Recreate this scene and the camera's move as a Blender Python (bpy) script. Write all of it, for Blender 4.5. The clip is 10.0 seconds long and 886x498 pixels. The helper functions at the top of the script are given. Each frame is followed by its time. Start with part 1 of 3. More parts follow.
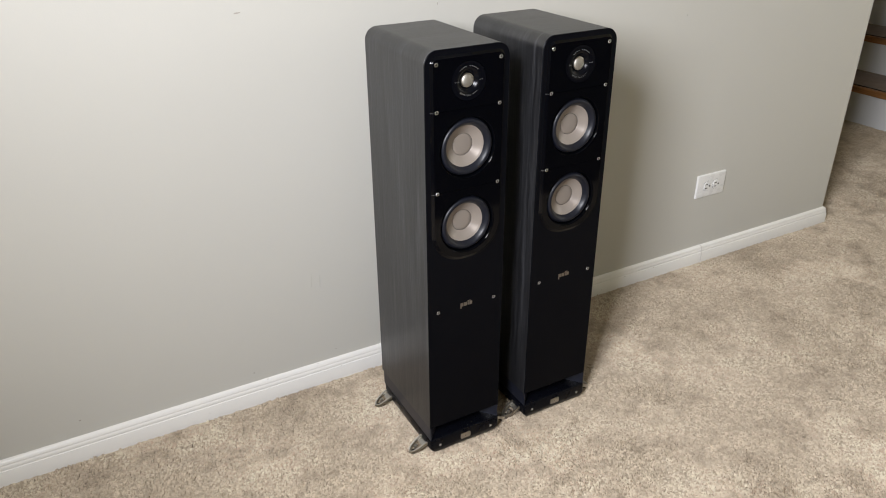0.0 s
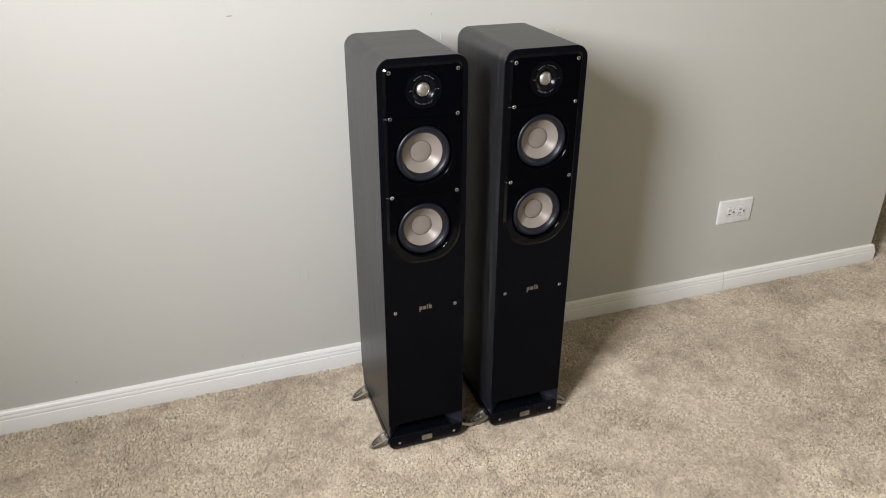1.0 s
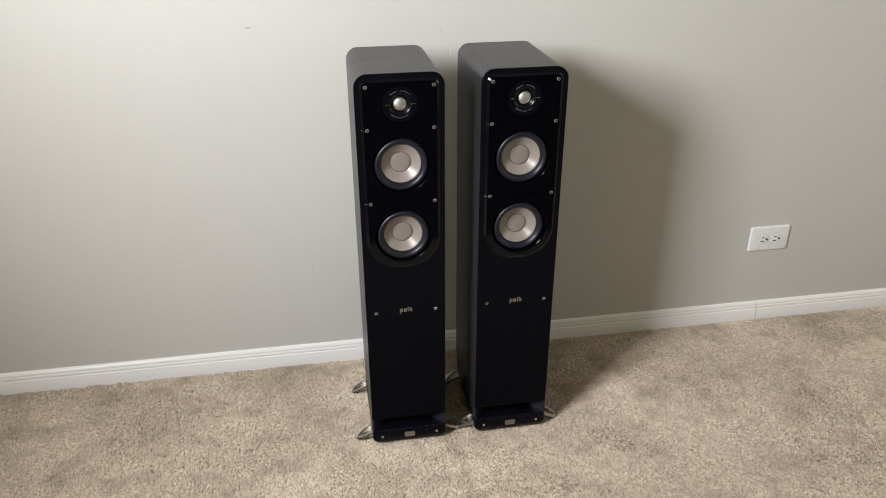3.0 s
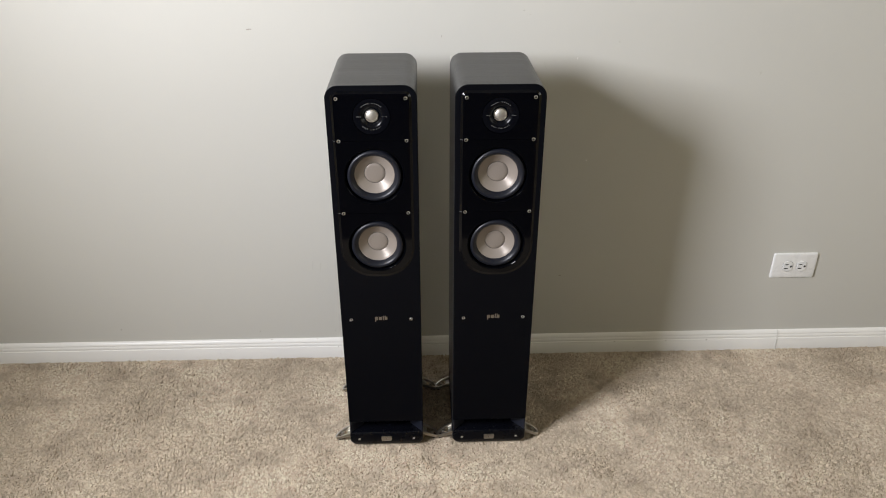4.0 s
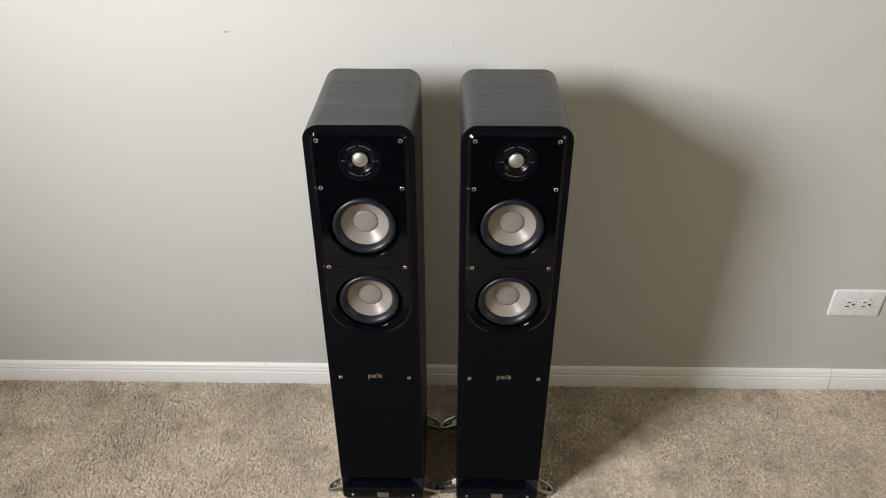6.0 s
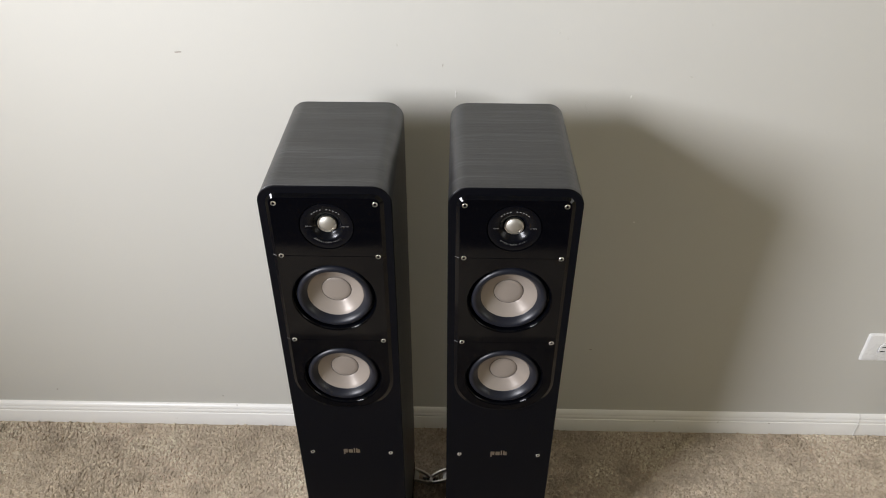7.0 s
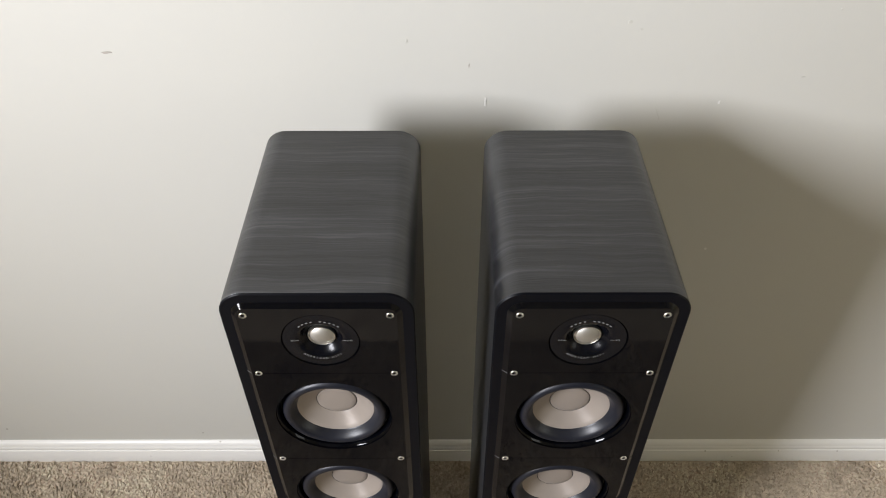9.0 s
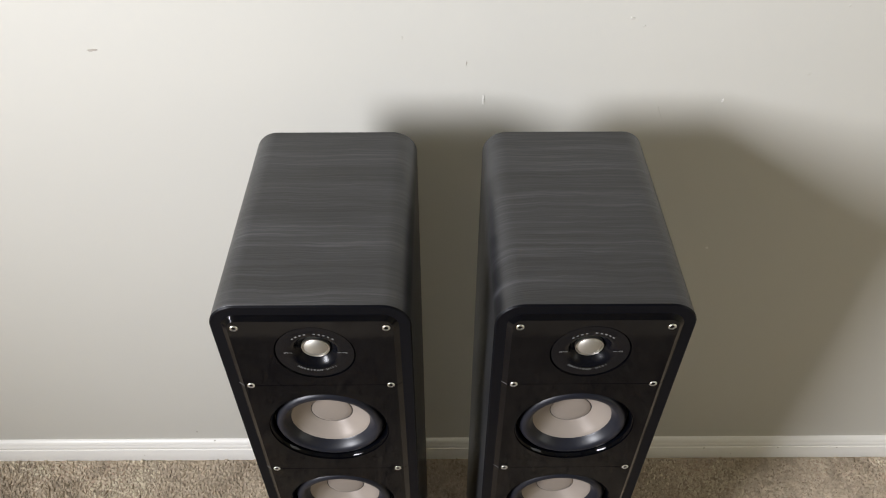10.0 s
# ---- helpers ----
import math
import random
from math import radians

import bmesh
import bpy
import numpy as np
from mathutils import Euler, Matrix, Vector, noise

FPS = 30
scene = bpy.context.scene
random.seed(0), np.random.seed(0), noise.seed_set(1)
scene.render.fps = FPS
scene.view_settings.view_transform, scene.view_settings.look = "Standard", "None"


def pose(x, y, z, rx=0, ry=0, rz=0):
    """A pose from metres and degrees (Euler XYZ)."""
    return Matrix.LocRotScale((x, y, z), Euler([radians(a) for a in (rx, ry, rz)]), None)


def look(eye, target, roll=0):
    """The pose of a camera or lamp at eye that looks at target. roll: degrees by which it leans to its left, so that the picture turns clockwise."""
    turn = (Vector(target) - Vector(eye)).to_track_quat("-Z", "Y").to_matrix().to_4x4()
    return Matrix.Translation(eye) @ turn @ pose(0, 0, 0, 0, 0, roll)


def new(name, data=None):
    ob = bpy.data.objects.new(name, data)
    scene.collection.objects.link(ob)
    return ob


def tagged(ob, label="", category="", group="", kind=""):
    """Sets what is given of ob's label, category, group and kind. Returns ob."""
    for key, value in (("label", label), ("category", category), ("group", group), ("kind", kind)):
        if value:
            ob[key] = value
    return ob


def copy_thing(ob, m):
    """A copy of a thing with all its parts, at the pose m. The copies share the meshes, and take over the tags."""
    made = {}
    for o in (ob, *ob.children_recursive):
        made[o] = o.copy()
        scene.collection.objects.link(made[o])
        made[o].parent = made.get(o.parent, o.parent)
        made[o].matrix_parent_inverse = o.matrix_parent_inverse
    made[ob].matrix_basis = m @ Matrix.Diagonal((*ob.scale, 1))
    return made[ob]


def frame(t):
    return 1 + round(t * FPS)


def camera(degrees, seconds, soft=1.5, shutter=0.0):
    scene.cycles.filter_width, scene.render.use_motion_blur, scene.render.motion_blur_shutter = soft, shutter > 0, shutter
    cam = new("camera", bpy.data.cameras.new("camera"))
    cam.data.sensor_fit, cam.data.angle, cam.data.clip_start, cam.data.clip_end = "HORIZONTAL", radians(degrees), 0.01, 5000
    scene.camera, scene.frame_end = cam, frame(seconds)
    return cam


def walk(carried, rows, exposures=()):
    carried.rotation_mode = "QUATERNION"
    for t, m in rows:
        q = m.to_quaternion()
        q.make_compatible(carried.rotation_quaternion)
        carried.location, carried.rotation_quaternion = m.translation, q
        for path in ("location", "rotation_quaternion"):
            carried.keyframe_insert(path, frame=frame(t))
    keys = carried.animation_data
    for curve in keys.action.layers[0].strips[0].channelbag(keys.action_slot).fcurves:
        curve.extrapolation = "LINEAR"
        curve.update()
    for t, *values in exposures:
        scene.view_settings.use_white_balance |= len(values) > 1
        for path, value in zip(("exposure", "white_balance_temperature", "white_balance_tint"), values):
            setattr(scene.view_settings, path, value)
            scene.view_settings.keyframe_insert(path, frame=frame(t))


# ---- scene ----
cam = camera(61.6, 10.0, soft=1.0)
PATH = [
    (0, (-0.052, -0.069, 1.189), (0.801, 1.488, 0.268), -0.4),
    (0.5, (0.035, -0.125, 1.203), (0.783, 1.487, 0.287), 0.1),
    (1, (0.2, -0.22, 1.201), (0.803, 1.459, 0.297), 0.2),
    (1.5, (0.348, -0.31, 1.207), (0.818, 1.412, 0.305), 0.2),
    (2, (0.407, -0.344, 1.218), (0.815, 1.395, 0.32), 0.1),
    (2.5, (0.418, -0.335, 1.221), (0.792, 1.411, 0.319), -0.3),
    (3, (0.466, -0.344, 1.244), (0.765, 1.415, 0.342), -0.2),
    (4.5, (0.777, -0.311, 1.328), (0.745, 1.428, 0.341), -0.3),
    (5, (0.777, -0.274, 1.353), (0.722, 1.443, 0.327), -0.6),
    (5.5, (0.768, -0.141, 1.366), (0.729, 1.55, 0.3), -0.4),
    (7, (0.792, 0.248, 1.407), (0.761, 1.859, 0.222), 0.1),
    (7.5, (0.772, 0.379, 1.4), (0.727, 1.952, 0.165), -0.4),
    (8, (0.76, 0.49, 1.39), (0.724, 2.016, 0.097), -0.7),
    (8.5, (0.749, 0.566, 1.389), (0.728, 2.05, 0.049), -0.7),
    (9, (0.737, 0.614, 1.385), (0.733, 2.065, 0.009), -0.2),
    (9.5, (0.735, 0.632, 1.385), (0.737, 2.064, -0.011), -0.1),
    (10, (0.735, 0.645, 1.385), (0.743, 2.069, -0.019), 0.0),
]
walk(cam, [(t, look(eye, target, roll)) for t, eye, target, roll in PATH], [(0.0, 0.03, 6500, 10), (5.0, 0.03, 6500, 10), (7.5, 0.09, 6500, 10), (9.0, 0.14, 6500, 10), (10.0, 0.15, 6500, 10)])

# ---- world, window light, exposure ----
world = bpy.data.worlds.new("sky")
scene.world = world
world.use_nodes = True
wn = world.node_tree.nodes
sky = wn.new("ShaderNodeTexSky")
sky.sky_type, sky.sun_disc = "NISHITA", False
sky.sun_elevation, sky.sun_rotation = radians(48), radians(200)
wn["Background"].inputs[1].default_value = 0.12
world.node_tree.links.new(sky.outputs[0], wn["Background"].inputs[0])


def window_lamp(name, eye, target, w, h, watts, colour):
    """An area lamp in a window's opening, for daylight or for the added hall fill."""
    lamp = bpy.data.lights.new(name, "AREA")
    lamp.shape, lamp.size, lamp.size_y, lamp.energy, lamp.color = "RECTANGLE", w, h, watts, colour
    ob = new(name, lamp)
    ob.matrix_world = look(eye, target)
    return ob


WIN_Y0, WIN_Y1, WIN_Z0, WIN_Z1, WEST = -0.457, 0.173, 1.25, 2.00, -0.80
window_lamp("window_daylight", (WEST + 0.02, (WIN_Y0 + WIN_Y1) / 2, (WIN_Z0 + WIN_Z1) / 2), (WEST + 1, (WIN_Y0 + WIN_Y1) / 2, (WIN_Z0 + WIN_Z1) / 2), 0.61, 0.73, 114, (0.937, 0.945, 1.0))
# Unseen hall window, added as warm fill for the speakers' shadow.
FILL_WIN_Y0, FILL_WIN_Y1, FILL_WIN_Z0, FILL_WIN_Z1, EAST, SOUTH = -0.9, 0.5, 0.9, 2.2, 3.9, -6.0
window_lamp("hall_fill_light", (EAST - 0.02, (FILL_WIN_Y0 + FILL_WIN_Y1) / 2, 1.55), (EAST - 1, (FILL_WIN_Y0 + FILL_WIN_Y1) / 2, 1.55), 1.36, 1.26, 15, (1.0, 0.97, 0.87))


# ---- materials ----
def material(name, colour, rough=0.5, metal=0.0, specular=0.5, coat=0.0):
    m = bpy.data.materials.new(name)
    m.use_nodes = True
    b = m.node_tree.nodes["Principled BSDF"]
    b.inputs["Base Color"].default_value = (*colour, 1)
    b.inputs["Roughness"].default_value = rough
    b.inputs["Metallic"].default_value = metal
    b.inputs["Specular IOR Level"].default_value = specular
    b.inputs["Coat Weight"].default_value = coat
    return m


def node(m, kind, **values):
    n = m.node_tree.nodes.new(kind)
    for key, value in values.items():
        n.inputs[key.replace("_", " ")].default_value = value
    return n


def link(m, a, b):
    m.node_tree.links.new(a, b)


def coords(m, scale=(1, 1, 1), space="Object"):
    tc, mp = node(m, "ShaderNodeTexCoord"), node(m, "ShaderNodeMapping", Scale=scale)
    link(m, tc.outputs[space], mp.inputs["Vector"])
    return mp.outputs["Vector"]


def noise_of(m, vec, scale, detail=4.0, rough=0.55):
    n = node(m, "ShaderNodeTexNoise", Scale=scale, Detail=detail, Roughness=rough)
    link(m, vec, n.inputs["Vector"])
    return n.outputs["Fac"]


def ramp(m, fac, stops):
    r = node(m, "ShaderNodeValToRGB")
    while len(r.color_ramp.elements) < len(stops):
        r.color_ramp.elements.new(0.5)
    for e, (p, c) in zip(r.color_ramp.elements, stops):
        e.position, e.color = p, (*c, 1)
    link(m, fac, r.inputs["Fac"])
    return r.outputs["Color"]


def mix(m, fac, a, b, blend="MIX"):
    n = node(m, "ShaderNodeMix")
    n.data_type, n.blend_type = "RGBA", blend
    for value, socket in ((fac, n.inputs["Factor"]), (a, n.inputs[6]), (b, n.inputs[7])):
        if isinstance(value, (int, float)):
            socket.default_value = value
        elif isinstance(value, tuple):
            socket.default_value = (*value, 1)
        else:
            link(m, value, socket)
    return n.outputs[2]


def bump(m, height, strength, distance):
    b = node(m, "ShaderNodeBump", Strength=strength, Distance=distance)
    link(m, height, b.inputs["Height"])
    link(m, b.outputs["Normal"], m.node_tree.nodes["Principled BSDF"].inputs["Normal"])


def into(m, out, socket):
    link(m, out, m.node_tree.nodes["Principled BSDF"].inputs[socket])


def scaled(m, fac, lo, hi):
    r = node(m, "ShaderNodeMapRange", To_Min=lo, To_Max=hi)
    link(m, fac, r.inputs["Value"])
    return r.outputs["Result"]


def paint_material(name, colour, rough, patch, stipple):
    """Rolled wall paint: faint patches, orange-peel relief."""
    m = material(name, colour, rough)
    v = coords(m)
    big = noise_of(m, v, 1.7, 5)
    into(m, mix(m, scaled(m, big, 0, 1), tuple(c * (1 - patch) for c in colour), tuple(min(1, c * (1 + patch)) for c in colour)), "Base Color")
    into(m, scaled(m, noise_of(m, v, 6), rough - 0.08, rough + 0.08), "Roughness")
    bump(m, noise_of(m, v, 260, 3), stipple, 0.0012)
    return m


wall_paint = paint_material("greige_wall_paint", (0.582, 0.573, 0.530), 0.55, 0.025, 0.08)
# Yellow tint for unseen walls only, so that their bounce warms the shadow.
bounce_paint = paint_material("yellow_bounce_wall_paint", (0.62, 0.550, 0.34), 0.6, 0.025, 0.08)
ceiling_paint = paint_material("white_ceiling_paint", (0.78, 0.77, 0.75), 0.8, 0.02, 0.3)
trim_paint = paint_material("white_trim_paint", (0.86, 0.85, 0.82), 0.32, 0.03, 0.05)
riser_paint = paint_material("white_riser_paint", (0.84, 0.85, 0.86), 0.45, 0.03, 0.1)

# carpet: beige cut pile with a trodden, patchy nap; each tuft falls to one side of a patch's ragged edge
def carpet_material(name, tufted):
    m = material(name, (0.45, 0.38, 0.29), 0.95, 0, 0.1)
    v = coords(m)
    tuft = node(m, "ShaderNodeNewGeometry").outputs["Random Per Island"] if tufted else noise_of(m, v, 300, 2)

    def dithered(fac, amount):
        n = node(m, "ShaderNodeMath")
        n.operation = "MULTIPLY_ADD"
        link(m, tuft, n.inputs[0])
        n.inputs[1].default_value = amount
        link(m, fac, n.inputs[2])
        return n.outputs[0]

    nap = dithered(noise_of(m, v, 4.5, 6, 0.62), 0.10)
    spot = dithered(noise_of(m, v, 9, 8, 0.72), 0.12)
    base = ramp(m, nap, [(0.46, (0.488, 0.412, 0.316)), (0.54, (0.555, 0.473, 0.366)), (0.64, (0.632, 0.545, 0.426))])
    base = mix(m, ramp(m, spot, [(0.53, (0, 0, 0)), (0.66, (0.80, 0.80, 0.80))]), base, (0.335, 0.274, 0.205))
    base = mix(m, 0.50, base, ramp(m, tuft, [(0.0, (0.24, 0.23, 0.22)), (0.5, (0.52, 0.52, 0.52)), (1.0, (0.80, 0.80, 0.80))]), "OVERLAY")
    into(m, base, "Base Color")
    b = m.node_tree.nodes["Principled BSDF"]
    b.inputs["Sheen Weight"].default_value, b.inputs["Sheen Roughness"].default_value = 0.06, 0.5
    bump(m, noise_of(m, v, 420, 3), 0.2, 0.002)
    return m


carpet = carpet_material("beige_carpet_pile", True)
carpet_backing = carpet_material("beige_carpet_ground", False)

# cabinet wrap: dark ash vinyl, grain running round the wrap (u), spread over the depth (v)
ash = material("black_ash_vinyl", (0.06, 0.058, 0.056), 0.40, 0, 0.70)
tc = node(ash, "ShaderNodeTexCoord")
oi = node(ash, "ShaderNodeObjectInfo")
shift = node(ash, "ShaderNodeVectorMath")
shift.operation = "MULTIPLY_ADD"
comb = node(ash, "ShaderNodeCombineXYZ")
for i in range(3):
    link(ash, oi.outputs["Random"], comb.inputs[i])
link(ash, comb.outputs[0], shift.inputs[0])
shift.inputs[1].default_value = (7.0, 5.0, 3.0)
link(ash, tc.outputs["UV"], shift.inputs[2])
warp = noise_of(ash, shift.outputs[0], 16, 3)
wv = node(ash, "ShaderNodeVectorMath")
wv.operation = "MULTIPLY_ADD"
wc = node(ash, "ShaderNodeCombineXYZ")
link(ash, warp, wc.inputs[1])
link(ash, wc.outputs[0], wv.inputs[0])
wv.inputs[1].default_value = (0, 0.011, 0)
link(ash, shift.outputs[0], wv.inputs[2])
streaks = []
for su, sv, det in ((5.0, 190.0, 5), (14.0, 620.0, 3), (2.2, 46.0, 3)):
    mp = node(ash, "ShaderNodeMapping", Scale=(su, sv, 1))
    link(ash, wv.outputs[0], mp.inputs["Vector"])
    streaks.append(noise_of(ash, mp.outputs["Vector"], 1.0, det, 0.6))
tone = mix(ash, 0.42, streaks[0], streaks[1])
tone = mix(ash, 0.30, tone, streaks[2])
into(ash, ramp(ash, tone, [(0.38, (0.0018, 0.0019, 0.0025)), (0.455, (0.0085, 0.0087, 0.0100)), (0.53, (0.0180, 0.0183, 0.0205)), (0.62, (0.047, 0.0475, 0.0520))]), "Base Color")
into(ash, scaled(ash, streaks[1], 0.30, 0.46), "Roughness")
bump(ash, streaks[1], 0.40, 0.0006)


def black_plastic(name, value, rough, texture, specular=0.5):
    m = material(name, (value * 0.9, value * 1.05, value * 1.75), rough, 0, specular)
    v = coords(m)
    into(m, scaled(m, noise_of(m, v, 35, 5), max(0.02, rough - 0.05), rough + 0.05), "Roughness")
    bump(m, noise_of(m, v, 900, 2), texture, 0.0002)
    return m


satin_black = black_plastic("satin_black_lacquer", 0.0022, 0.42, 0.15, 0.09)
rim_black = black_plastic("semi_gloss_black_lacquer", 0.0028, 0.28, 0.05, 0.22)
gloss_black = black_plastic("gloss_black_plate", 0.0012, 0.04, 0.0, 0.15)
# Copy of the plate's gloss, specular raised to brighten the bevels' reflection.
bevel_black = black_plastic("raised_specular_bevel", 0.0015, 0.10, 0.0, 0.24)
rubber = black_plastic("black_rubber_surround", 0.0075, 0.40, 0.1, 0.36)
# Base colour lightened above the plinth's, for light caught by the port cheeks.
port_black = black_plastic("lightened_black_port", 0.012, 0.38, 0.1)
face_black = black_plastic("black_tweeter_faceplate", 0.0022, 0.24, 0.03, 0.17)


def metal_material(name, colour, rough, grain):
    m = material(name, colour, rough, 1.0)
    v = coords(m)
    into(m, scaled(m, noise_of(m, v, grain, 4), rough - 0.07, rough + 0.09), "Roughness")
    return m


nickel = metal_material("brushed_nickel", (0.62, 0.595, 0.55), 0.30, 120)
steel = metal_material("polished_steel_screw", (0.66, 0.65, 0.63), 0.27, 200)
silk = metal_material("champagne_silk_dome", (0.48, 0.46, 0.42), 0.55, 60)
# Grey of the printed lettering, also of the glint painted between driver plates.
print_glint_grey = material("grey_print_and_glint", (0.17, 0.168, 0.165), 0.5)
logo_metal = metal_material("champagne_logo", (0.42, 0.39, 0.35), 0.35, 80)
socket_dark = material("dark_socket", (0.015, 0.015, 0.015), 0.5)

cone_metal = material("champagne_mica_cone", (0.29, 0.253, 0.222), 0.42, 0.25)
v = coords(cone_metal)
into(cone_metal, scaled(cone_metal, noise_of(cone_metal, v, 90, 4), 0.38, 0.48), "Roughness")
cone_metal.node_tree.nodes["Principled BSDF"].inputs["Anisotropic"].default_value = 0.65
cone_metal.node_tree.nodes["Principled BSDF"].inputs["Anisotropic Rotation"].default_value = 0.25
tan = node(cone_metal, "ShaderNodeTangent")
tan.direction_type, tan.axis = "RADIAL", "Y"
into(cone_metal, tan.outputs[0], "Tangent")

cap_metal = material("champagne_mica_cap", (0.29, 0.253, 0.222), 0.45, 0.35)
into(cap_metal, scaled(cap_metal, noise_of(cap_metal, coords(cap_metal), 300, 3), 0.40, 0.50), "Roughness")

white_plastic = material("white_plastic", (0.82, 0.82, 0.81), 0.28)
into(white_plastic, scaled(white_plastic, noise_of(white_plastic, coords(white_plastic), 40), 0.22, 0.34), "Roughness")
slot_dark = material("slot_shadow_plastic", (0.02, 0.02, 0.02), 0.6)
chip_white = material("bare_plaster_chip", (0.74, 0.73, 0.70), 0.6)
scuff_brown = material("brown_scuff", (0.40, 0.37, 0.33), 0.8)
scuff_soft = material("faint_scuff", (0.545, 0.535, 0.490), 0.7)

oak = material("orange_oak_nosing", (0.36, 0.16, 0.05), 0.35)
v = coords(oak, (40, 2, 40))
into(oak, ramp(oak, noise_of(oak, v, 1.5, 5), [(0.3, (0.25, 0.10, 0.03)), (0.7, (0.46, 0.22, 0.08))]), "Base Color")
# Dark brown for the added reflected floor and the stairs' shade strips.
dark_brown = material("dark_floor_and_strip_brown", (0.05, 0.036, 0.027), 0.4)
into(dark_brown, ramp(dark_brown, noise_of(dark_brown, coords(dark_brown, (2, 30, 1)), 1.2, 5), [(0.38, (0.022, 0.017, 0.014)), (0.62, (0.085, 0.066, 0.052))]), "Base Color")
tread_carpet = material("taupe_tread", (0.26, 0.20, 0.165), 0.8)
v = coords(tread_carpet)
into(tread_carpet, ramp(tread_carpet, noise_of(tread_carpet, v, 30, 5), [(0.3, (0.22, 0.17, 0.14)), (0.7, (0.30, 0.24, 0.20))]), "Base Color")
glass = material("window_glass", (1, 1, 1), 0.02)
glass.node_tree.nodes["Principled BSDF"].inputs["Transmission Weight"].default_value = 1.0


# ---- mesh helpers ----
def finish(name, bm, mat, smooth=None, second=None):
    bmesh.ops.recalc_face_normals(bm, faces=bm.faces)
    mesh = bpy.data.meshes.new(name)
    bm.to_mesh(mesh)
    bm.free()
    mesh.materials.append(mat)
    if second:
        mesh.materials.append(second)
    if smooth is not None:
        mesh.shade_smooth()
        mesh.set_sharp_from_angle(angle=radians(smooth))
    return new(name, mesh)


def part(name, bm, mat, parent, label="", smooth=None, at=(0, 0, 0), second=None):
    """One mesh object under a thing or under a part; second: the material of faces marked 1."""
    ob = finish(name, bm, mat, smooth, second)
    ob.parent = parent
    ob.location = at
    return tagged(ob, label)


def box(bm, x0, x1, y0, y1, z0, z1, bevel=0.0, seg=1):
    m = Matrix.LocRotScale(((x0 + x1) / 2, (y0 + y1) / 2, (z0 + z1) / 2), None, (x1 - x0, y1 - y0, z1 - z0))
    made = bmesh.ops.create_cube(bm, size=1, matrix=m)["verts"]
    if bevel:
        edges = {e for vert in made for e in vert.link_edges}
        bmesh.ops.bevel(bm, geom=list(edges), offset=bevel, segments=seg, affect="EDGES", profile=0.5)
    return bm


def boxed(*args, **kw):
    return box(bmesh.new(), *args, **kw)


def loft(bm, rings, cap0=True, cap1=True, closed=True):
    """Skin over rings of equally many points."""
    vs = [[bm.verts.new(p) for p in ring] for ring in rings]
    n = len(vs[0])
    for a, b in zip(vs, vs[1:]):
        for i in range(n if closed else n - 1):
            j = (i + 1) % n
            bm.faces.new((a[i], a[j], b[j], b[i]))
    if cap0:
        bm.faces.new(vs[0])
    if cap1:
        bm.faces.new(list(reversed(vs[-1])))
    return vs


def lathe(profile, seg=48, cap0=False, cap1=False, at=(0, 0, 0)):
    """Turns (radius, depth) about the y axis."""
    bm = bmesh.new()
    rings = []
    for r, d in profile:
        rings.append([(at[0] + r * math.cos(2 * math.pi * k / seg), at[1] + d, at[2] + r * math.sin(2 * math.pi * k / seg)) for k in range(seg)])
    loft(bm, rings, cap0, cap1)
    return bm


def arc(cx, cz, r, a0, a1, n):
    return [(cx + r * math.cos(radians(a0 + (a1 - a0) * k / n)), cz + r * math.sin(radians(a0 + (a1 - a0) * k / n))) for k in range(n + 1)]


def arch(half, z0, z1, r, n=10):
    """Outline (x, z), square below and rounded above."""
    return [(-half, z0), (half, z0)] + arc(half - r, z1 - r, r, 0, 90, n) + arc(-half + r, z1 - r, r, 90, 180, n)


def round_rect(hx, hy, r, n=5):
    return arc(hx - r, hy - r, r, 0, 90, n) + arc(-hx + r, hy - r, r, 90, 180, n) + arc(-hx + r, -hy + r, r, 180, 270, n) + arc(hx - r, -hy + r, r, 270, 360, n)


def ribbon(bm, path, wide, high):
    """A strap of rectangular section along a path of points."""
    rings = []
    for i, p in enumerate(path):
        p = Vector(p)
        d = Vector(path[min(i + 1, len(path) - 1)]) - Vector(path[max(i - 1, 0)])
        d.normalize()
        side = d.cross(Vector((0, 0, 1))).normalized()
        up = side.cross(d).normalized()
        w, h = side * wide / 2, up * high / 2
        c = 0.25
        rings.append([p - w + h * (1 - c), p - w * (1 - c) + h, p + w * (1 - c) + h, p + w + h * (1 - c), p + w - h * (1 - c), p + w * (1 - c) - h, p - w * (1 - c) - h, p - w - h * (1 - c)])
    loft(bm, rings)
    return bm


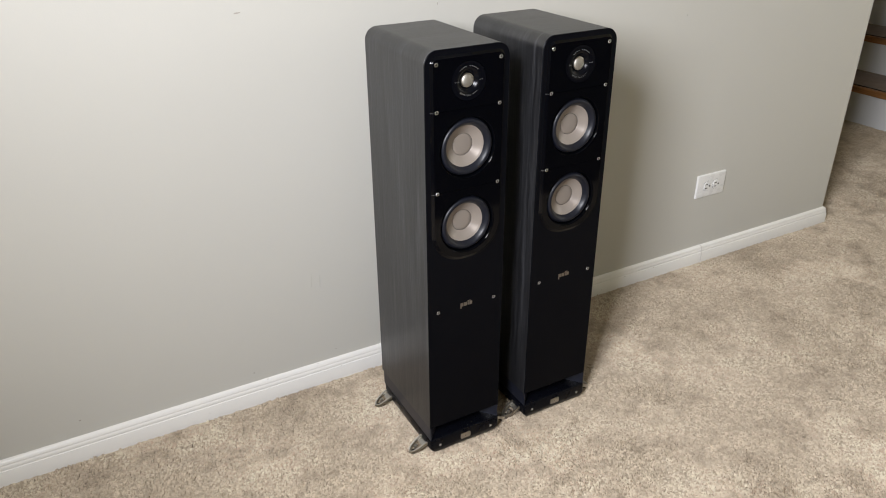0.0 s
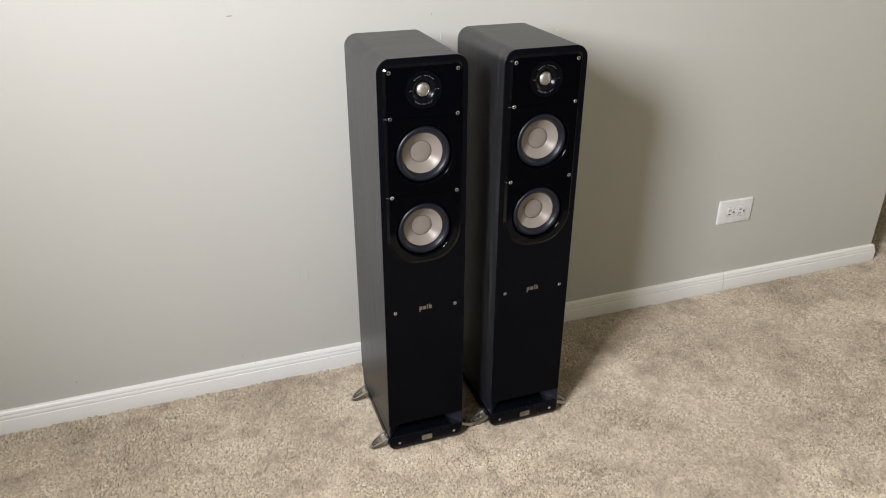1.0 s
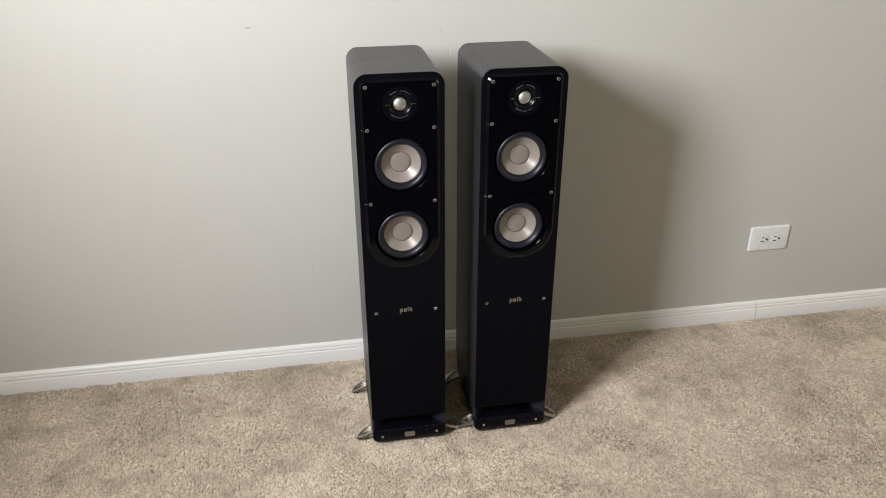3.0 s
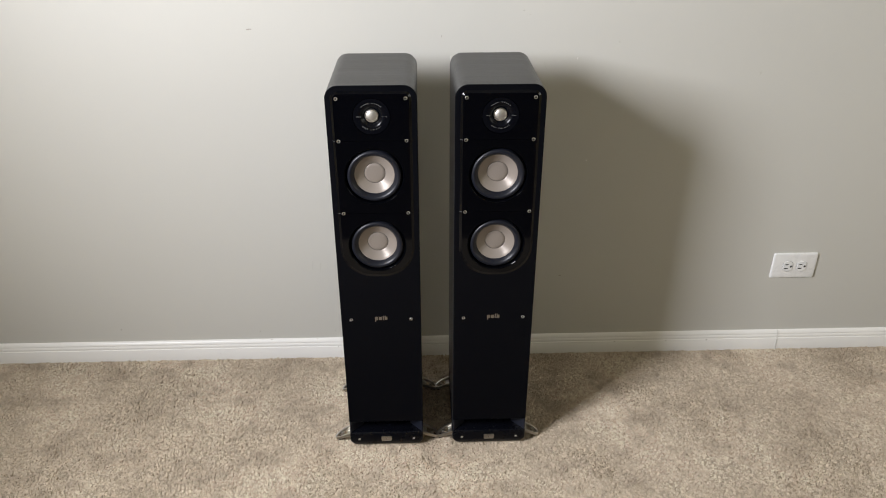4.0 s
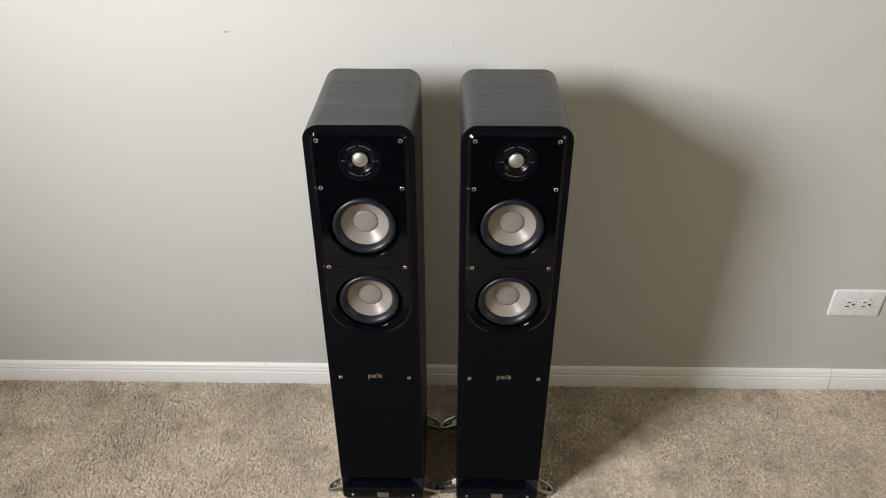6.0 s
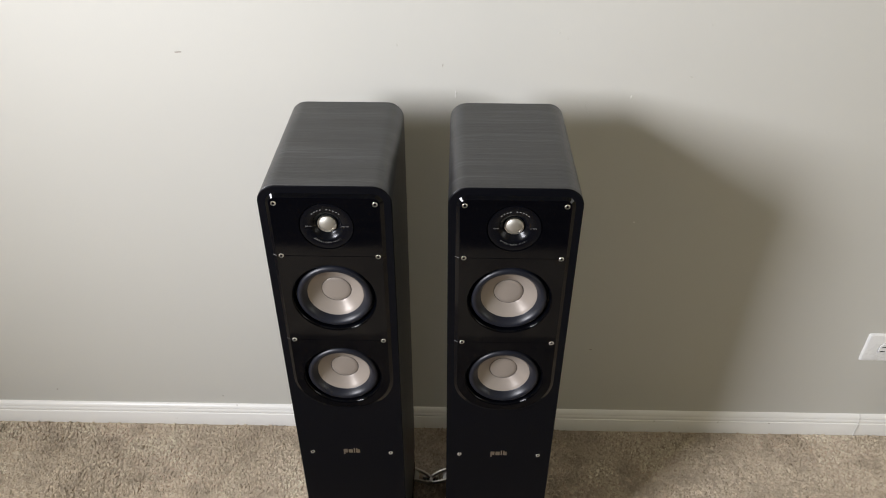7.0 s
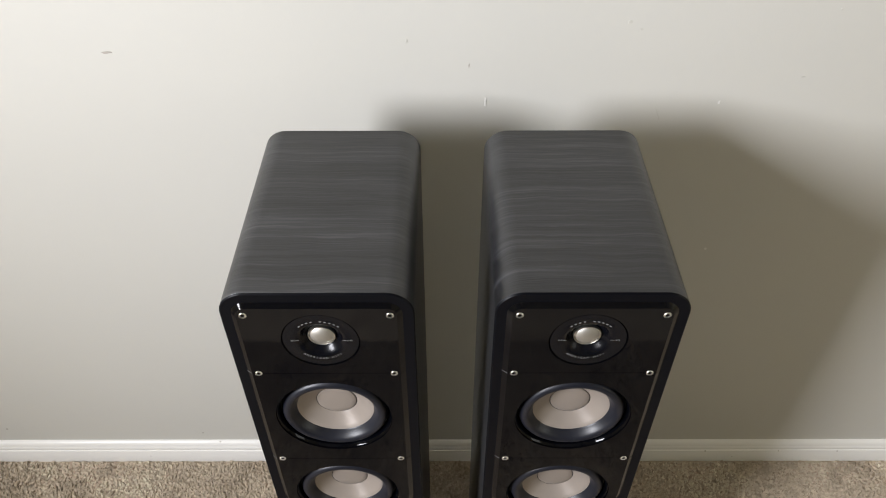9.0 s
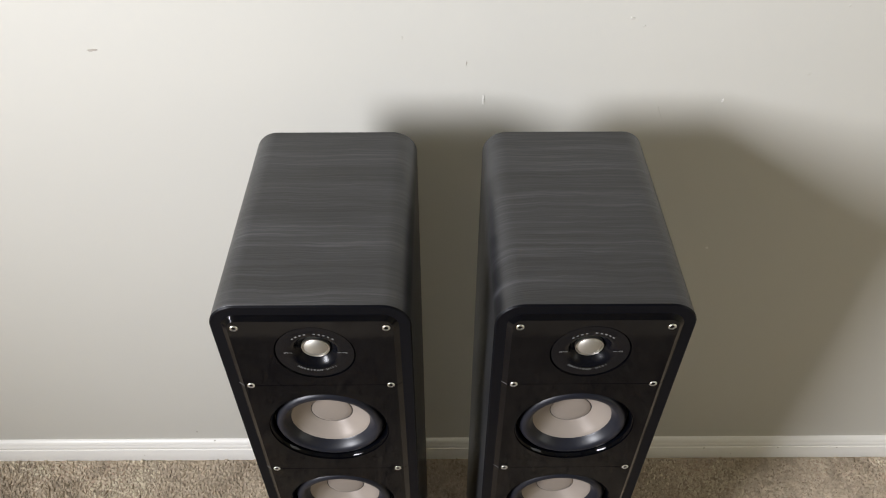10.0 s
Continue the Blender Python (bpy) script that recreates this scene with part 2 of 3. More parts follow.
def holed_plate(outline, holes, y_front, y_back, chamfered=None, seg=48):
    """A plate (x, z outline) with round holes through it; chamfered: the outline of its front face where that is smaller."""
    bm = bmesh.new()
    face_line = chamfered or outline

    def edge_loop(points, y):
        vs = [bm.verts.new((x, y, z)) for x, z in points]
        return vs, [bm.edges.new((vs[i], vs[(i + 1) % len(vs)])) for i in range(len(vs))]

    front, edges = edge_loop(face_line, y_front)
    walls = []
    for cx, cz, r in holes:
        points = [(cx + r * math.cos(2 * math.pi * k / seg), cz + r * math.sin(2 * math.pi * k / seg)) for k in range(seg)]
        a, ea = edge_loop(points, y_front)
        b = [bm.verts.new((x, y_back, z)) for x, z in points]
        edges += ea
        walls.append((a, b))
    bmesh.ops.triangle_fill(bm, use_beauty=True, use_dissolve=False, edges=edges, normal=(0, -1, 0))
    back = [bm.verts.new((x, y_back, z)) for x, z in outline]
    walls.append((front, back))
    for a, b in walls:
        for i in range(len(a)):
            j = (i + 1) % len(a)
            bm.faces.new((a[i], a[j], b[j], b[i])).material_index = 1 if chamfered and a is front else 0
    return bm


def lettering(text, size):
    """The built-in font's glyphs as a flat mesh, centred, facing -y."""
    curve = bpy.data.curves.new("glyphs", "FONT")
    curve.body, curve.size, curve.align_x, curve.align_y, curve.extrude = text, size, "CENTER", "CENTER", 0.00008
    curve.resolution_u = 2
    ob = bpy.data.objects.new("glyphs", curve)
    mesh = bpy.data.meshes.new_from_object(ob)
    bm = bmesh.new()
    bm.from_mesh(mesh)
    bmesh.ops.transform(bm, matrix=pose(0, 0, 0, 90), verts=bm.verts)
    bpy.data.objects.remove(ob)
    bpy.data.curves.remove(curve)
    bpy.data.meshes.remove(mesh)
    return bm


def absorb(bm, other, m):
    """Adds other's geometry to bm at the pose m."""
    mesh = bpy.data.meshes.new("piece")
    bmesh.ops.transform(other, matrix=m, verts=other.verts)
    other.to_mesh(mesh)
    other.free()
    bm.from_mesh(mesh)
    bpy.data.meshes.remove(mesh)


def structure(name, bm, mat, label, category, smooth=None):
    return tagged(finish(name, bm, mat, smooth), label, category, kind="structure")


# ---- the room ----
# Unseen ceiling and south wall are placed far off to weaken the bounce.
WALL, WALL_END, CEIL = 1.446, 2.372, 5.4
NORTH, DARK_FLOOR_Y, HALL_Y, HALL_EAST = 3.6, -0.05, 1.2, 5.6
ground = bmesh.new()
box(ground, WEST - 0.1, EAST + 0.1, DARK_FLOOR_Y, HALL_Y - 0.1, -0.12, -0.0015)
box(ground, WEST - 0.1, HALL_EAST + 0.1, HALL_Y - 0.1, NORTH + 0.1, -0.12, -0.0015)
structure("floor", ground, carpet_backing, "beige cut-pile carpet, patchy and trodden", "carpet floor")
# Unseen dark floor, added so that the gloss plates mirror something dark.
structure("dark_reflected_floor", boxed(WEST - 0.1, EAST + 0.1, SOUTH - 0.1, DARK_FLOOR_Y, -0.12, -0.0025), dark_brown, "unseen dark floor, added to darken reflections in the gloss plates", "wooden floor")
structure("ceiling", boxed(WEST - 0.1, HALL_EAST + 0.1, SOUTH - 0.1, NORTH + 0.1, CEIL, CEIL + 0.1), ceiling_paint, "plain white painted ceiling, unseen, set high to weaken its bounce", "ceiling")
wall_north = structure("wall_north", boxed(WEST, WALL_END, WALL, WALL + 0.12, -0.004, CEIL, bevel=0.004, seg=2), wall_paint, "greige painted wall with small scuffs and chips", "wall")
# Walls out of view close the room; their yellow tint colours the bounce.
wall_west = bmesh.new()
box(wall_west, WEST - 0.12, WEST, SOUTH, WIN_Y0, -0.004, CEIL)
box(wall_west, WEST - 0.12, WEST, WIN_Y1, NORTH, -0.004, CEIL)
box(wall_west, WEST - 0.12, WEST, WIN_Y0, WIN_Y1, -0.004, WIN_Z0)
box(wall_west, WEST - 0.12, WEST, WIN_Y0, WIN_Y1, WIN_Z1, CEIL)
structure("wall_west", wall_west, bounce_paint, "unseen wall, tinted yellow to warm its bounce, with a window opening", "wall")
# Unseen east wall, brought close to hold the added fill window.
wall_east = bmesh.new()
box(wall_east, EAST, EAST + 0.12, SOUTH, FILL_WIN_Y0, -0.004, CEIL)
box(wall_east, EAST, EAST + 0.12, FILL_WIN_Y1, HALL_Y, -0.004, CEIL)
box(wall_east, EAST, EAST + 0.12, FILL_WIN_Y0, FILL_WIN_Y1, -0.004, FILL_WIN_Z0)
box(wall_east, EAST, EAST + 0.12, FILL_WIN_Y0, FILL_WIN_Y1, FILL_WIN_Z1, CEIL)
structure("wall_east", wall_east, bounce_paint, "unseen wall, tinted yellow to warm its bounce, with a window opening", "wall")
structure("wall_hall_side", boxed(EAST + 0.12, HALL_EAST, HALL_Y - 0.12, HALL_Y, -0.004, CEIL), bounce_paint, "plain unseen wall beside the stairs, tinted yellow to warm its bounce", "wall")
structure("wall_hall_end", boxed(HALL_EAST, HALL_EAST + 0.12, HALL_Y - 0.12, NORTH, -0.004, CEIL), bounce_paint, "plain unseen wall at the stairs' head, tinted yellow to warm its bounce", "wall")
structure("wall_south", boxed(WEST, EAST, SOUTH - 0.12, SOUTH, -0.004, CEIL), bounce_paint, "plain unseen wall, tinted yellow to warm its bounce", "wall")
structure("wall_hall", boxed(WEST, HALL_EAST, NORTH, NORTH + 0.12, -0.004, CEIL), wall_paint, "plain greige painted wall behind the stairs", "wall")


def window_unit(name, wide, high, m):
    """A white sash window: frame, one rail, two panes; local x across, z up, y through the wall."""
    root = new(name)
    tagged(root, "white framed sash window with clear glass", "window", kind="structure")
    root.matrix_world = m
    fr = bmesh.new()
    for x0, x1, z0, z1 in ((-wide / 2, -wide / 2 + 0.045, 0, high), (wide / 2 - 0.045, wide / 2, 0, high), (-wide / 2 + 0.045, wide / 2 - 0.045, 0, 0.045), (-wide / 2 + 0.045, wide / 2 - 0.045, high - 0.045, high), (-wide / 2 + 0.045, wide / 2 - 0.045, high / 2 - 0.02, high / 2 + 0.02)):
        box(fr, x0, x1, 0.04, 0.09, z0, z1)
    part("window_frame", fr, trim_paint, root)
    for z0, z1 in ((0.045, high / 2 - 0.02), (high / 2 + 0.02, high - 0.045)):
        pane = part("pane", boxed(-wide / 2 + 0.045, wide / 2 - 0.045, 0.062, 0.067, z0, z1), glass, root)
        pane.visible_shadow = False
    return root


window_unit("window_1", WIN_Y1 - WIN_Y0, WIN_Z1 - WIN_Z0, pose(WEST, (WIN_Y0 + WIN_Y1) / 2, WIN_Z0, 0, 0, 90))
# The second window is unseen, added round the hall fill lamp.
window_unit("fill_window", FILL_WIN_Y1 - FILL_WIN_Y0, FILL_WIN_Z1 - FILL_WIN_Z0, pose(EAST, (FILL_WIN_Y0 + FILL_WIN_Y1) / 2, FILL_WIN_Z0, 0, 0, -90))

# baseboard: flat lower board, moulded cap; two lengths meet in a joint with a thin caulk line
BOARD = [(0.0, -0.004), (0.0125, -0.004), (0.0125, 0.0365), (0.0118, 0.0378), (0.0102, 0.0384), (0.0102, 0.0400), (0.0106, 0.0420), (0.0098, 0.0470), (0.0080, 0.0488), (0.0078, 0.0502), (0.0085, 0.0516), (0.0070, 0.0566), (0.0034, 0.0602), (0.0, 0.0612)]


def board(x0, x1, mitre=0.0):
    bm = bmesh.new()
    steps = max(2, int((x1 - x0) / 0.12))
    rings = []
    for k in range(steps + 1):
        x = x0 + (x1 - x0) * k / steps
        sag = 0.0006 * noise.noise((x * 2.3, 0, 0))
        rings.append([(x + (mitre * d if k == steps else 0), WALL - d, z + (sag if z > 0.03 else 0)) for d, z in BOARD])
    loft(bm, rings)
    return bm


JOINT = 1.749
long_board = structure("baseboard", board(WEST, JOINT - 0.0006), trim_paint, "white painted wooden baseboard with a moulded top edge", "baseboard", 40)
structure("baseboard", board(JOINT + 0.0006, WALL_END, 1.0), trim_paint, "white painted wooden baseboard, mitred at the wall's corner", "baseboard", 40)
caulk = bmesh.new()
loft(caulk, [[(x, WALL - d - (0.0012 if d else 0), z) for d, z in BOARD] for x in (JOINT - 0.0018, JOINT + 0.0018)])
structure("trim", caulk, chip_white, "thin bright caulk line in the baseboard joint", "caulk joint")
end_board = bmesh.new()
loft(end_board, [[(WALL_END + d, y - (d if y < WALL + 0.01 else -d), z) for d, z in BOARD] for y in (WALL, WALL + 0.12)])
structure("baseboard", end_board, trim_paint, "white baseboard returning round the wall's end", "baseboard", 40)


# marks on the wall
def scuff(name, x, z, wide, high, turn, mat, label, thick=0.0006):
    """A small uneven mark, slightly proud of the paint."""
    rnd = random.Random(int(x * 1000 + z * 7919))
    bm = bmesh.new()
    ring = []
    for k in range(12):
        a = 2 * math.pi * k / 12
        j = rnd.uniform(0.7, 1.15)
        ring.append((wide / 2 * j * math.cos(a), high / 2 * j * math.sin(a)))
    loft(bm, [[(px, 0.0004, pz) for px, pz in ring], [(px * 0.8, -thick, pz * 0.8) for px, pz in ring]])
    ob = finish(name, bm, mat)
    ob.parent = wall_north
    ob.matrix_basis = pose(x, WALL, z, 0, turn, 0)
    return tagged(ob, label)


for x, z, w, h, turn, mat, label in (
    (0.320, 0.931, 0.016, 0.0035, -4, scuff_brown, "small dark scuff"),
    (0.768, 0.912, 0.0016, 0.008, 6, scuff_brown, "thin dark scratch"),
    (0.691, 0.946, 0.002, 0.006, 0, scuff_soft, "faint scratch"),
    (1.094, 0.858, 0.0035, 0.007, 10, chip_white, "chip of bare plaster"),
    (1.139, 0.596, 0.0045, 0.006, -15, chip_white, "chip of bare plaster"),
    (1.095, 0.256, 0.008, 0.0045, 0, scuff_brown, "small dark scuff"),
    (1.546, 0.818, 0.004, 0.008, 5, scuff_soft, "faint scratch"),
    (1.018, 0.839, 0.0014, 0.030, -24, scuff_soft, "faint scratch"),
    (0.960, 0.970, 0.006, 0.004, 0, scuff_soft, "faint mark"),
    (0.975, 0.960, 0.004, 0.003, 0, scuff_soft, "faint mark"),
    (1.191, 0.895, 0.006, 0.003, 0, scuff_soft, "faint mark"),
    (1.207, 0.985, 0.003, 0.003, 0, scuff_soft, "faint mark"),
    (0.416, 0.300, 0.0022, 0.040, 4, scuff_soft, "faint upright scratch"),
    (0.437, 0.293, 0.0022, 0.044, 2, scuff_soft, "faint upright scratch"),
    (0.463, 0.086, 0.004, 0.003, 0, scuff_brown, "small dark speck"),
    (0.250, 0.087, 0.004, 0.004, 0, scuff_brown, "small dark speck"),
    (-0.140, 0.101, 0.005, 0.005, 0, scuff_brown, "small dark speck"),
):
    scuff("scuff", x, z, w, h, turn, mat, label)

for x, z, w in ((0.28, 0.0600, 0.004), (0.41, 0.0598, 0.003), (0.47, 0.0374, 0.003), (1.27, 0.0370, 0.004), (1.42, 0.0371, 0.003), (1.54, 0.0366, 0.004), (0.13, 0.0200, 0.003), (1.33, 0.0150, 0.003)):
    speck = finish("scuff", lathe([(w / 2, 0.0004), (w / 2.4, -0.0005)], 9, True, True), scuff_brown)
    speck.parent = long_board
    speck.location = (x, WALL - (0.0125 if z < 0.038 else 0.0042), z)
    speck.scale = (1, 1, 0.6)
    tagged(speck, "small dark speck")

nail = new("nail")
tagged(nail, "small bent nail with torn paint, stuck into the painted wall", "nail")
nail.location = (0.791, WALL, 0.861)
part("shank", lathe([(0.0005, 0.004), (0.0005, -0.0010), (0.0008, -0.0011), (0.0008, -0.0015)], 10, True, True), steel, nail)
tear = bmesh.new()
loft(tear, [[(-0.0022, 0.0005, -0.008), (0.0004, 0.0005, -0.009), (0.0008, 0.0005, 0.005), (-0.0018, 0.0005, 0.006)], [(-0.0018, -0.0006, -0.007), (0.0002, -0.0006, -0.008), (0.0005, -0.0006, 0.004), (-0.0015, -0.0006, 0.005)]])
part("torn_paint", tear, chip_white, nail, "torn pale paint")


# ---- wall outlet ----
def wall_outlet(x, z):
    root = new("wall_outlet")
    tagged(root, "white duplex outlet mounted sideways in an oversized cover plate", "outlet")
    root.location = (x, WALL, z)
    plate = bmesh.new()
    loft(plate, [[(px, 0.0005, pz) for px, pz in round_rect(0.062, 0.039, 0.004)], [(px, -0.0022, pz) for px, pz in round_rect(0.062, 0.039, 0.004)], [(px, -0.0050, pz) for px, pz in round_rect(0.0600, 0.0370, 0.004)], [(px, -0.0062, pz) for px, pz in round_rect(0.0560, 0.0330, 0.004)]])
    part("cover_plate", plate, white_plastic, root, smooth=30)
    for sx in (-0.0193, 0.0193):
        face = bmesh.new()
        half_line = [p for p in arc(0, 0, 0.0162, 0, 360, 40)[:-1]]
        line = [(max(-0.0130, min(0.0130, px)), pz) for px, pz in half_line]
        loft(face, [[(px, -0.0055, pz) for px, pz in line], [(px, -0.0080, pz) for px, pz in line], [(px * 0.94, -0.0086, pz * 0.94) for px, pz in line]])
        f = part("receptacle", face, white_plastic, root, smooth=30, at=(sx, 0, 0))
        gap = bmesh.new()
        loft(gap, [[(px * 1.020, -0.0058, pz * 1.020) for px, pz in line], [(px * 1.020, -0.0066, pz * 1.020) for px, pz in line]])
        part("gap", gap, slot_dark, f, "thin dark gap")
        part("slot", boxed(-0.0082, 0.0008, -0.0089, -0.0070, 0.0048, 0.0074), slot_dark, f, "dark contact slot")
        part("slot", boxed(-0.0097, 0.0008, -0.0089, -0.0070, -0.0074, -0.0048), slot_dark, f, "dark contact slot")
        part("ground_hole", lathe([(0.0031, -0.0070), (0.0031, -0.0089)], 14, True, True, at=(0.0085, 0, 0)), slot_dark, f, "dark earth hole")
    part("screw", lathe([(0.0032, -0.0060), (0.0032, -0.0066), (0.0022, -0.0072)], 14, True, True), white_plastic, root)
    return root


wall_outlet(1.7490, 0.2768)


# ---- stairs seen beyond the wall's end ----
stairs = new("staircase")
tagged(stairs, "carpeted stairs with white risers and orange oak nosings", "stairs", kind="structure")
STAIR_X, GOING, RISE, ST_Y0, ST_Y1 = 3.56, 0.300, 0.184, 1.60, 2.75
for k in range(7):
    x, z = STAIR_X + GOING * k, RISE * (k + 1)
    part("riser", boxed(x, x + 0.018, ST_Y0, ST_Y1, RISE * k - 0.008, z - 0.029), riser_paint, stairs)
    part("tread", boxed(x + 0.010, x + GOING + 0.015, ST_Y0, ST_Y1, z - 0.028, z, bevel=0.003), tread_carpet, stairs, "taupe carpeted tread")
    part("nosing", boxed(x - 0.026, x + 0.008, ST_Y0 - 0.01, ST_Y1, z - 0.030, z - 0.001, bevel=0.006, seg=3), oak, stairs, "orange oak nosing")
    # Dark strip drawn for the shade where tread meets nosing.
    part("nosing_shade_strip", boxed(x + 0.002, x + 0.011, ST_Y0, ST_Y1, z - 0.010, z + 0.0035), dark_brown, stairs, "dark strip standing in for the shade between tread and nosing")
part("side_wall", boxed(STAIR_X, STAIR_X + 1.9, ST_Y1, ST_Y1 + 0.1, -0.004, CEIL), wall_paint, stairs)


# ---- floor-standing speakers ----
HALF, TOP, DEEP, CORNER = 0.0885, 0.9055, 0.2545, 0.026     # half width, height, depth, radius of the upper edges
FRONT = 1.0620                                           # y of the front panel
ROWS_Z = (0.881, 0.796, 0.6395, 0.377)                   # heights of the screw rows
TWEETER_Z, WOOFER_Z = 0.845, (0.7195, 0.5625)
PROUD = 0.0035                                           # how far the plates stand before the panel
SUNK = 0.0020                                            # how far drivers and screws sit behind the plates
PANEL_Z0 = 0.080


def screw_mesh():
    return lathe([(0.0019, -0.0008), (0.0021, -0.0026), (0.0031, -0.0029), (0.0037, -0.0024), (0.0039, -0.0014), (0.0037, -0.0008), (0.0026, -0.0008), (0.0026, 0.001)], 20, True, False)


def add_screw(parent, x, y, z):
    s = part("screw", screw_mesh(), steel, parent, "bright steel socket screw", 40, (x, y, z))
    part("socket", lathe([(0.0019, -0.0009), (0.0019, -0.0012)], 6, True, True), socket_dark, s, "dark hex socket")


def cabinet_mesh():
    """The wrap: rounded over the top, open at the front, closed behind; UVs run round the wrap and back."""
    bm = bmesh.new()
    uv = bm.loops.layers.uv.new("UVMap")
    line = arch(HALF, PANEL_Z0, TOP, CORNER, 12)
    line = line[1:] + line[:1]                              # from lower right over the top to lower left
    run = [0.0]
    for a, b in zip(line, line[1:]):
        run.append(run[-1] + math.dist(a, b))
    ys = [0.0012, 0.0020, 0.06, 0.12, 0.18, DEEP - 0.003, DEEP]
    ins = [0.0009, 0.0, 0, 0, 0, 0, 0.003]
    rows = []
    for y, i in zip(ys, ins):
        c = [(x * (1 - i / HALF), z - (i if z > 0.5 else 0)) for x, z in line]
        rows.append([bm.verts.new((x, y, z)) for x, z in c])
    for r in range(len(rows) - 1):
        for k in range(len(line) - 1):
            f = bm.faces.new((rows[r][k], rows[r][k + 1], rows[r + 1][k + 1], rows[r + 1][k]))
            for loop, (kk, rr) in zip(f.loops, ((k, r), (k + 1, r), (k + 1, r + 1), (k, r + 1))):
                loop[uv].uv = (run[kk], ys[rr])
    back = bm.faces.new(rows[-1])
    for loop in back.loops:
        loop[uv].uv = (loop.vert.co.z, loop.vert.co.x)
    under = bm.faces.new([rows[0][0], rows[0][-1]] + [rows[r][-1] for r in range(1, len(rows))] + [rows[r][0] for r in range(len(rows) - 1, 0, -1)])
    for loop in under.loops:
        loop[uv].uv = (loop.vert.co.x, loop.vert.co.y)
    return bm


def plate_lines():
    """Outer and face outlines of the three proud plates, split at the second and third screw rows."""
    gap = 0.0004
    h, t = HALF - 0.0095, TOP - 0.0095
    hi, ti = h - 0.0062, t - 0.0062
    z2, z3, zb = ROWS_Z[1], ROWS_Z[2], 0.486
    top = ([(-h, z2 + gap), (h, z2 + gap)] + arc(h - 0.017, t - 0.017, 0.017, 0, 90, 6) + arc(-h + 0.017, t - 0.017, 0.017, 90, 180, 6),
           [(-hi, z2 + gap), (hi, z2 + gap)] + arc(hi - 0.009, ti - 0.009, 0.009, 0, 90, 6) + arc(-hi + 0.009, ti - 0.009, 0.009, 90, 180, 6))
    mid = ([(-h, z3 + gap), (h, z3 + gap), (h, z2 - gap), (-h, z2 - gap)], [(-hi, z3 + gap), (hi, z3 + gap), (hi, z2 - gap), (-hi, z2 - gap)])
    low = ([(h, z3 - gap), (-h, z3 - gap)] + arc(-h + 0.068, zb + 0.068, 0.068, 180, 270, 12) + arc(h - 0.068, zb + 0.068, 0.068, 270, 360, 12),
           [(hi, z3 - gap), (-hi, z3 - gap)] + arc(-hi + 0.064, zb + 0.008 + 0.064, 0.064, 180, 270, 12) + arc(hi - 0.064, zb + 0.008 + 0.064, 0.064, 270, 360, 12))
    return top, mid, low


def add_woofer(root, z):
    y = -PROUD + SUNK
    ring = part("woofer", lathe([(0.0612, 0.0004), (0.0608, -0.0006), (0.0600, -0.0009), (0.0592, -0.0002), (0.0576, 0.0045), (0.0570, 0.0090), (0.0545, 0.0096), (0.0540, 0.0100), (0.0400, 0.030), (0.020, 0.036)], 72, False, True), gloss_black, root, "gloss black woofer frame ring", 40, (0, y, z))
    part("surround", lathe([(0.0560, 0.0098), (0.0558, 0.0068), (0.0547, 0.0038), (0.0526, 0.0012), (0.0500, 0.0000), (0.0474, 0.0006), (0.0449, 0.0030), (0.0428, 0.0062), (0.0412, 0.0090), (0.0404, 0.0108), (0.0396, 0.0112)], 72), rubber, ring, "rolled black rubber surround", 60)
    part("cone", lathe([(0.0406, 0.0104), (0.0396, 0.0106), (0.0360, 0.0130), (0.0310, 0.0162), (0.0260, 0.0190), (0.0222, 0.0208), (0.0216, 0.0212)], 72), cone_metal, ring, "champagne mica-filled cone", 40)
    part("cap_groove", lathe([(0.0218, 0.0209), (0.0213, 0.0217), (0.0207, 0.0217)], 72), socket_dark, ring, "thin dark groove")
    part("dust_cap", lathe([(0.0211, 0.0217), (0.0210, 0.0207), (0.0205, 0.0203), (0.0150, 0.0198), (0.0080, 0.0195), (0.0010, 0.0194)], 72, False, True), cap_metal, ring, "flat champagne dust cap", 40)


